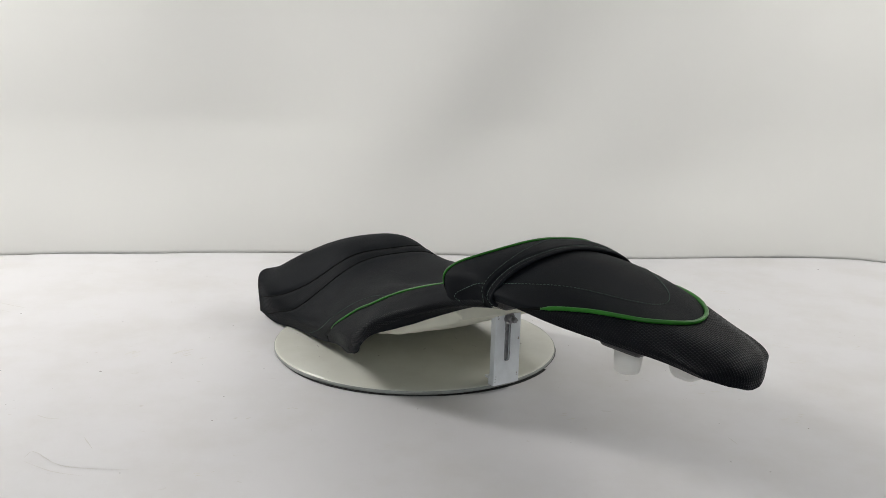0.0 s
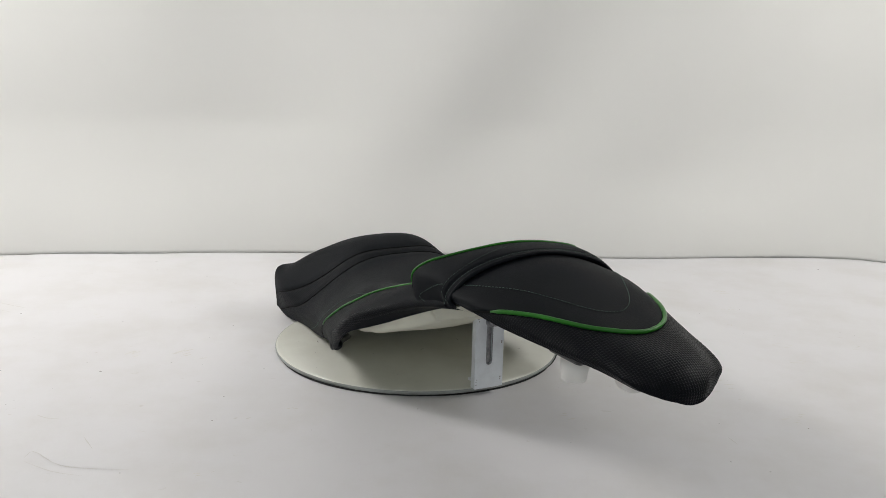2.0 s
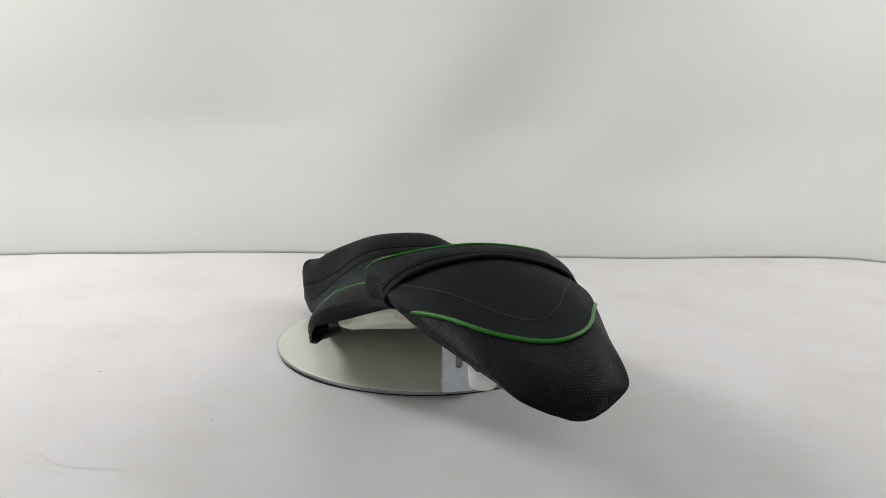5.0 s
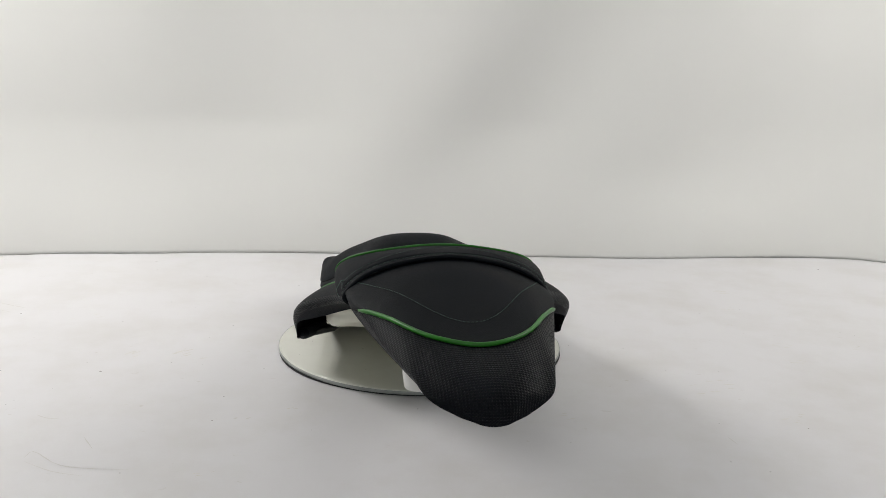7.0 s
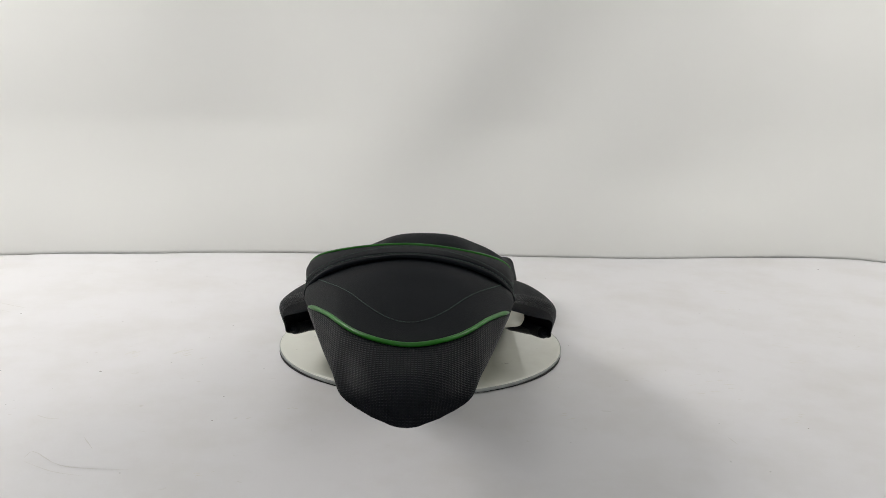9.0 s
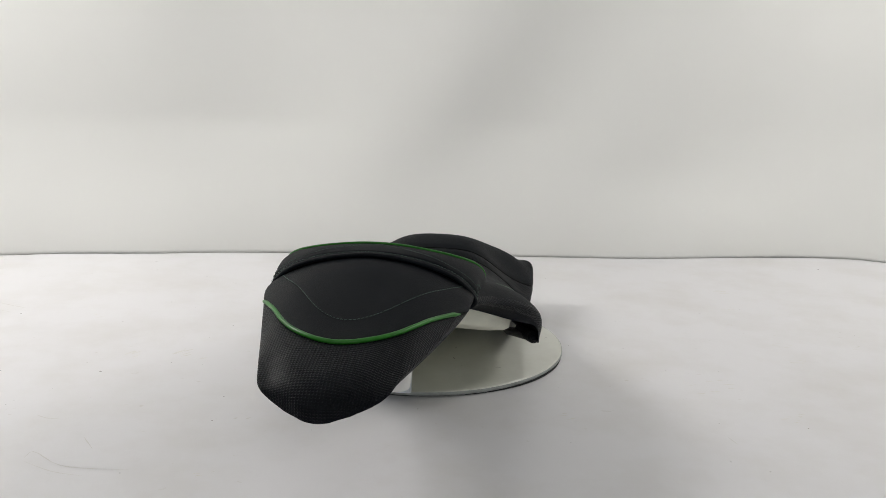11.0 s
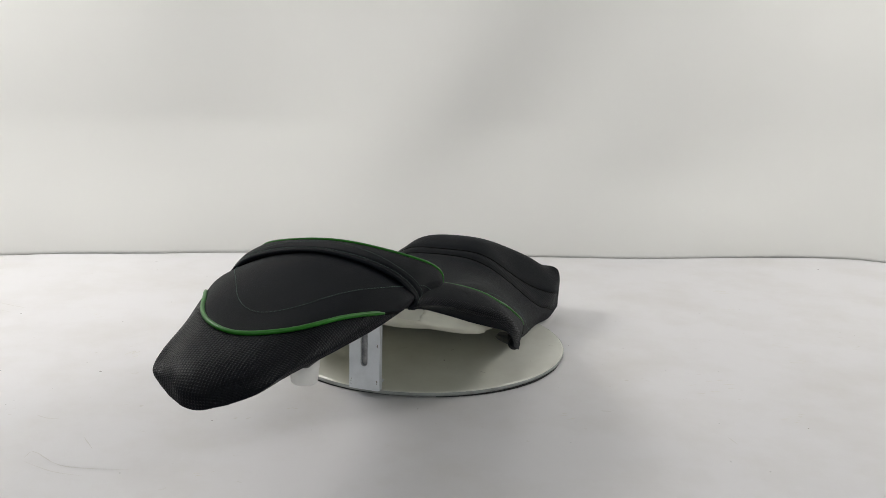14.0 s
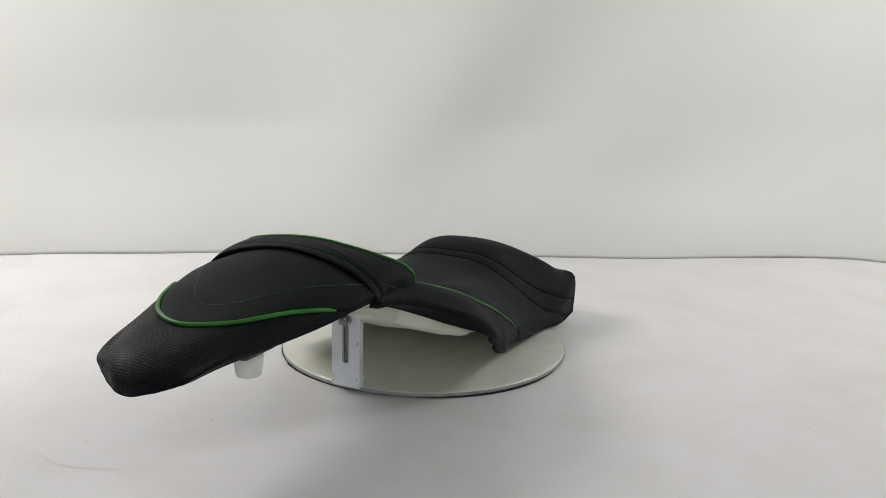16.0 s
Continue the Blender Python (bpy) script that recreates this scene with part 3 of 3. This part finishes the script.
# ---- rider seat ----
RN = net(RIDER)
K = 7 / 8
seam_front = lambda u: K * even(u, 0.3663, -0.2381, -0.1518, -0.0952)
seam_back = lambda u: K * even(u, 0.3963, -0.1175, -0.0755, -0.159)
WING_KEYS = [(K * v, u) for v, u in ((0.50, 0.928), (0.56, 0.82), (0.60, 0.738), (0.66, 0.648), (0.72, 0.612), (0.78, 0.58), (0.86, 0.54), (0.92, 0.512), (0.96, 0.50), (1.0, 0.49), (1.14, 0.44))]
wing_edge = lambda v: smooth_keys(v, WING_KEYS)


NOTCH = [(0.0, 1.2), (0.60, 1.2), (0.635, 1.02), (0.665, 0.955), (0.69, 0.93), (0.72, 0.93), (0.755, 0.97), (0.80, 1.01), (0.85, 1.1), (1.0, 1.2)]


def wing(v, u, side):
    return np.minimum(u * side - wing_edge(v), (v - 0.505 * K) * 2)


def wing_cut(v, u, side):
    """The wing below its piping, cut away behind the tip."""
    return np.minimum(wing(v, u, side), smooth_keys(v, NOTCH) - u * side)


def grip(v, u, side):
    """The embossed zone in the middle of the wing."""
    d = u * side - wing_edge(v)
    return np.minimum(np.minimum(d - 0.19, 0.34 - d), (v - 0.625) * 1.5)


def rider_groove(v, u):
    d = np.minimum(np.abs(v - seam_front(u)), np.abs(v - seam_back(u)))
    w = np.minimum(np.maximum(np.abs(np.abs(u) - wing_edge(v)) * 0.5, (0.5 * K - v) * 3), 1)
    return np.minimum(d, np.abs(w))


def padding(v, u, side):
    """The wing's padded crest just below its piping."""
    d = np.clip((u * side - wing_edge(v)) / 0.30, 0, 1)
    k = np.clip((v - 0.56) / 0.2, 0, 1)
    return (0.0034 if side > 0 else 0.0016) * k * np.sin(np.pi * d ** 0.6) ** 1.2


rider = new("rider_seat")
tagged(rider, "black vinyl motorcycle rider seat with green piping on the turntable", "motorcycle seat")
panel("nose_cover", RN, lambda v, u: seam_front(u) - v, VINYL, rider, groove=rider_groove)
panel("ribbed_band", RN, lambda v, u: np.minimum(v - seam_front(u), seam_back(u) - v), RIBBED, rider, "fine-ribbed black vinyl band", groove=rider_groove)
seat_cover = panel("seat_cover", RN, lambda v, u: np.minimum(v - seam_back(u), -np.maximum(wing(v, u, 1), wing(v, u, -1))), VINYL, rider, groove=rider_groove)
for side in (-1, 1):
    wing_part = panel("wing_panel", RN, lambda v, u: np.minimum(wing_cut(v, u, side), -grip(v, u, side)), VINYL, rider, "black vinyl side wing", groove=rider_groove, lift=lambda v, u: padding(v, u, side))
    panel("wing_grip", RN, lambda v, u: np.minimum(wing_cut(v, u, side), grip(v, u, side)), WEAVE, wing_part, "embossed check-pattern black vinyl", groove=rider_groove, lift=lambda v, u: padding(v, u, side))
    keys = [(side * u, v) for v, u in WING_KEYS[1:-1]]
    tube("piping", trail(RN, keys, 120, False, 0.0), 0.0012, GREEN, wing_part, "green piping cord", taper=0.15)
    keys = [(side * u, K * v) for u, v in ((0.99, 0.36), (0.82, 0.485), (0.69, 0.565), (0.61, 0.62), (0.57, 0.70), (0.578, 0.78), (0.592, 0.86))]
    stitches("stitching", trail(RN, keys, 160, False, 0.0003), seat_cover, "grey-green thread", r=0.00024)
    keys = [(side * u, K * v) for u, v in ((0.93, 0.505), (0.965, 0.507), (0.998, 0.508))]
    tube("wing_seam", trail(RN, keys, 20, False, 0.0), 0.0006, SEAM, wing_part)
for fn in (seam_front, seam_back):
    us = [u for u in np.linspace(0, 0.999, 16) if fn(u) > 0.004]
    tube("seam", trail(RN, [(u, float(fn(u))) for u in us], 200, True, -0.0011), 0.0007, SEAM, rider, sides=6)
underside("lining", RN, PLASTIC, rider, 0.022, "black turned-under cover edge", inset=1.0, v1=0.45)
# front closing face
vs = surface(RN, [0.0], np.linspace(-1, 1, 41))[0]
verts = [tuple(p) for p in vs] + [(p[0] * 0.9, p[1] - 0.006, vs[0][2] + 0.002) for p in vs]
mesh_object("front_face", verts, grid_faces(2, 41), VINYL, rider)
# moulded base below the padding
STATIONS = [(-0.174, 0.070, 0.086, 0.098), (-0.158, 0.101, 0.076, 0.098), (-0.115, 0.117, 0.0600, 0.088), (-0.05, 0.116, 0.046, 0.064), (0.03, 0.095, 0.024, 0.046), (0.10, 0.078, 0.018, 0.036)]


def build_pan():
    """The moulded base, a soft tub with shallow dents and a step along its flank."""
    st = np.array(STATIONS)
    fine = glide(st, np.linspace(0, len(st) - 1, 46))
    prof = np.array([(-1, 1.0), (-1.0, 0.80), (-0.985, 0.60), (-0.962, 0.52), (-0.955, 0.30), (-0.93, 0.12), (-0.87, 0.02), (-0.7, 0.0), (-0.4, -0.02), (0, -0.03)])
    prof = np.concatenate([prof, prof[-2::-1] * np.array([-1, 1])])
    prof = glide(prof, np.linspace(0, len(prof) - 1, 46))
    verts = []
    for y, w, zb, zt in fine:
        for q, h in prof:
            d = 0.0035 * noise.noise((y * 34, q * 3.0, 3.0)) + 0.0022 * noise.noise((y * 80, h * 4.0 + q, 8.0))
            verts.append((q * w + math.copysign(d, q) * abs(q), y, zb + (zt - zb) * h + d * 0.7 * (1 - min(1.0, abs(h)))))
    faces = grid_faces(46, 46) + [tuple(range(46)), tuple(range(45 * 46, 46 * 46))[::-1]]
    ob = mesh_object("base_pan", verts, faces, CREAM, rider, "cream moulded plastic seat base", smooth=True)
    for face in ob.data.polygons[-2:]:
        face.use_smooth = False
    return ob


build_pan()
for side in (-1, 1):
    # turned-in lower edge of the wing
    vs = np.linspace(0.43, 0.625, 40)
    rim = at(RN, vs, np.full(40, float(side)))
    ease = np.clip(np.sin(np.pi * np.arange(40) / 39) * 2.5, 0.05, 1)[:, None]
    slim = np.clip((0.60 - vs) / 0.09, 0.12, 1)[:, None]
    lines = [rim + (np.array([-side * a, 0, 0]) * slim + np.array([0, 0, b])) * ease for a, b in ((0.0, 0.0), (0.003, -0.0008), (0.024, -0.0002), (0.027, 0.003), (0.024, 0.006), (0.003, 0.006))]
    mesh_object("wing_return", np.concatenate(lines), grid_faces(6, 40), PLASTIC, rider, "black turned-in wing edge")
for side in (-1, 1):
    # rounded padded lower edge of the wing, thickest at its end
    vs = np.linspace(0.46, 0.622, 60)
    rim = at(RN, vs, np.full(60, float(side)))
    p = rim + np.array([-side * 0.0056, 0.0, 0.0052])
    tube("wing_pad", (p, np.tile(np.array([0.0, 0.0, 1.0]), (60, 1))), 0.0064, VINYL, rider, sides=16, taper=0.10)
part("rear_tray", block(-0.062, 0.062, -0.235, -0.168, 0.1075, 0.118, 0.004, taper=0.9), PLASTIC, rider)

# ---- passenger seat ----
PN = net(PILLION)
PN[4:, :, 1] += np.array(TAIL_SWEEP)
BN = net(BAND, np.array(BAND_SWEEP))
PIPE_KEYS = [(-0.117, 0.5154), (0.000, 0.5237), (0.117, 0.5154), (0.234, 0.4933), (0.351, 0.4633), (0.469, 0.4187), (0.586, 0.3476), (0.703, 0.2815), (0.770, 0.250), (0.840, 0.222), (0.910, 0.195), (1.000, 0.160)]
pipe_line = lambda u: smooth_keys(np.abs(u), PIPE_KEYS)
pillion = new("passenger_seat")
tagged(pillion, "black vinyl motorcycle passenger seat with green piping and woven tail", "motorcycle seat")
pg = lambda v, u: np.abs(v - pipe_line(u))
top_cover = panel("top_cover", PN, lambda v, u: pipe_line(u) - v, VINYL, pillion, groove=pg)
panel("tail_cover", PN, lambda v, u: v - pipe_line(u), WEAVE, pillion, "embossed check-pattern black vinyl", groove=pg)
tube("piping", trail(PN, [(u, float(pipe_line(u))) for u in np.linspace(0, 0.775, 12)], 240, True, 0.0006), 0.0019, GREEN, pillion, "green piping cord", taper=0.03)
for side in (-1, 1):
    tube("side_seam", trail(PN, [(side * u, float(pipe_line(u))) for u in (0.765, 0.84, 0.92, 0.995)], 30, False, -0.0006), 0.0007, SEAM, pillion)
stitches("stitching", trail(PN, [(w, float(even(w, 0.428, -1.25, 0.55))) for w in np.linspace(0, 0.62, 12)], 400, True, 0.0003), top_cover, "grey-green thread")
underside("base", PN, PLASTIC, pillion, -0.001, sag=0.003)
for side in (-1, 1):
    part("mount_boss", block(side * 0.042 - 0.017, side * 0.042 + 0.017, -0.410, -0.356, 0.1112, 0.124, 0.003, taper=0.75), PLASTIC, pillion)
    part("rubber_stop", turned([(0.0005, 0.114), (0.0124, 0.114), (0.0118, 0.104), (0.0104, 0.0935), (0.0096, 0.0925), (0.0062, 0.0925), (0.0058, 0.097), (0.0005, 0.097)], 32, (side * 0.042, -0.383)), RUBBER, pillion, "white rubber stop", smooth=True)
part("tail_block", block(-0.034, 0.014, -0.440, -0.410, 0.0945, 0.118, 0.005, taper=0.7), RUBBER, pillion, "white foam block under the tail")

# raised strap-like front section with a rolled rear lip
FRONT = [(0, 0.511), (0.12, 0.503), (0.25, 0.495), (0.45, 0.419), (0.6, 0.283), (0.73, 0.202), (0.86, 0.17), (0.97, 0.20)]
front_line = lambda u: smooth_keys(np.abs(u), FRONT)
strap = panel("strap", BN, lambda v, u: np.minimum(v - front_line(u), 1.0 - 0.05 * np.clip((v - 0.72) / 0.28, 0, 1) ** 2 - np.abs(u) + 0.0005), VINYL, pillion, "raised black vinyl strap across the seat", nv=110, groove=lambda v, u: np.minimum(np.abs(v - front_line(u)), np.abs(v - 0.9)) * 0.35)
# front roll of the seat below the piping
us = np.linspace(-0.9, 0.9, 61)
top, out = at(BN, front_line(us), us), normals(BN, front_line(us), us)
verts = []
for k, (f, dz) in enumerate(((0.0, 0.0), (0.006, -0.006), (0.009, -0.016), (0.008, -0.03), (0.0, -0.045))):
    for p in top:
        w = 1 - (abs(p[0]) / 0.098) ** 4
        verts.append((p[0] * (1 - 0.05 * k / 4), p[1] + f * w, max(p[2] + dz, 0.126)))
mesh_object("front_roll", verts, grid_faces(5, 61), VINYL, pillion)
tube("front_piping", trail(BN, FRONT[:7], 240, True, 0.0003), 0.0012, GREEN, pillion, "green piping cord", taper=0.05)
LIP = [(u, 0.997) for u in (0, 0.2, 0.4, 0.6, 0.8, 0.90)] + [(0.950, 0.975), (0.970, 0.925)]
tube("strap_lip", trail(BN, LIP, 200, True, -0.0012), 0.0018, VINYL, strap, taper=0.03)
p, m, _ = trail(BN, LIP, 120, True, -0.001)
ease = np.clip(np.sin(np.pi * np.arange(120) / 119) * 5, 0.1, 1)
verts = [tuple(q) for q in p] + [tuple(q - w * 0.006 * e + np.array([0, 0.002 * e, 0])) for q, w, e in zip(p, m, ease)] + [tuple(q - w * 0.010 * e + np.array([0, 0.008 * e, 0])) for q, w, e in zip(p, m, ease)]
mesh_object("strap_underside", verts, grid_faces(3, 120), SEAM, strap)
stitches("strap_stitching", trail(BN, [(u, 0.93) for u in (0, 0.2, 0.4, 0.6, 0.8, 0.93)], 360, True, 0.0003), strap, "dark green thread", mat=DARK_THREAD)
stitches("strap_stitching", trail(BN, [(0, 0.60), (0.18, 0.72), (0.38, 0.80), (0.6, 0.815), (0.8, 0.815), (0.95, 0.76)], 360, True, 0.0003), strap, "dark green thread", mat=DARK_THREAD)
for side in (-1, 1):
    stitches("corner_stitching", trail(BN, [(side * u, v) for u, v in ((0.70, 0.80), (0.78, 0.68), (0.84, 0.57), (0.92, 0.42), (0.965, 0.396), (0.99, 0.47))], 120, False, 0.0003), strap, "grey-green thread")


def motions():
    # steady turn of the table, 3.75 degrees a second, about an axis a little off the middle of the board
    rows = [(float(k), 4.139 - 3.7538 * (k - 8) + 0.0099 * (k - 8) ** 2) for k in range(17)]
    for ob, rest in ((turntable, pose(0.006, 0, 0)), (bracket, pose(0.0048, 0.003, -0.0005)), (rider, pose(0.0071, -0.0091, 0.0013, -0.175, -0.645, -1.052)), (pillion, pose(-0.0089, 0, 0, 0, 0.865, 1.42))):
        walk(ob, [(t, pose(-0.0062, 0.0089, 0, 0, 0, a) @ rest) for t, a in rows])


motions()
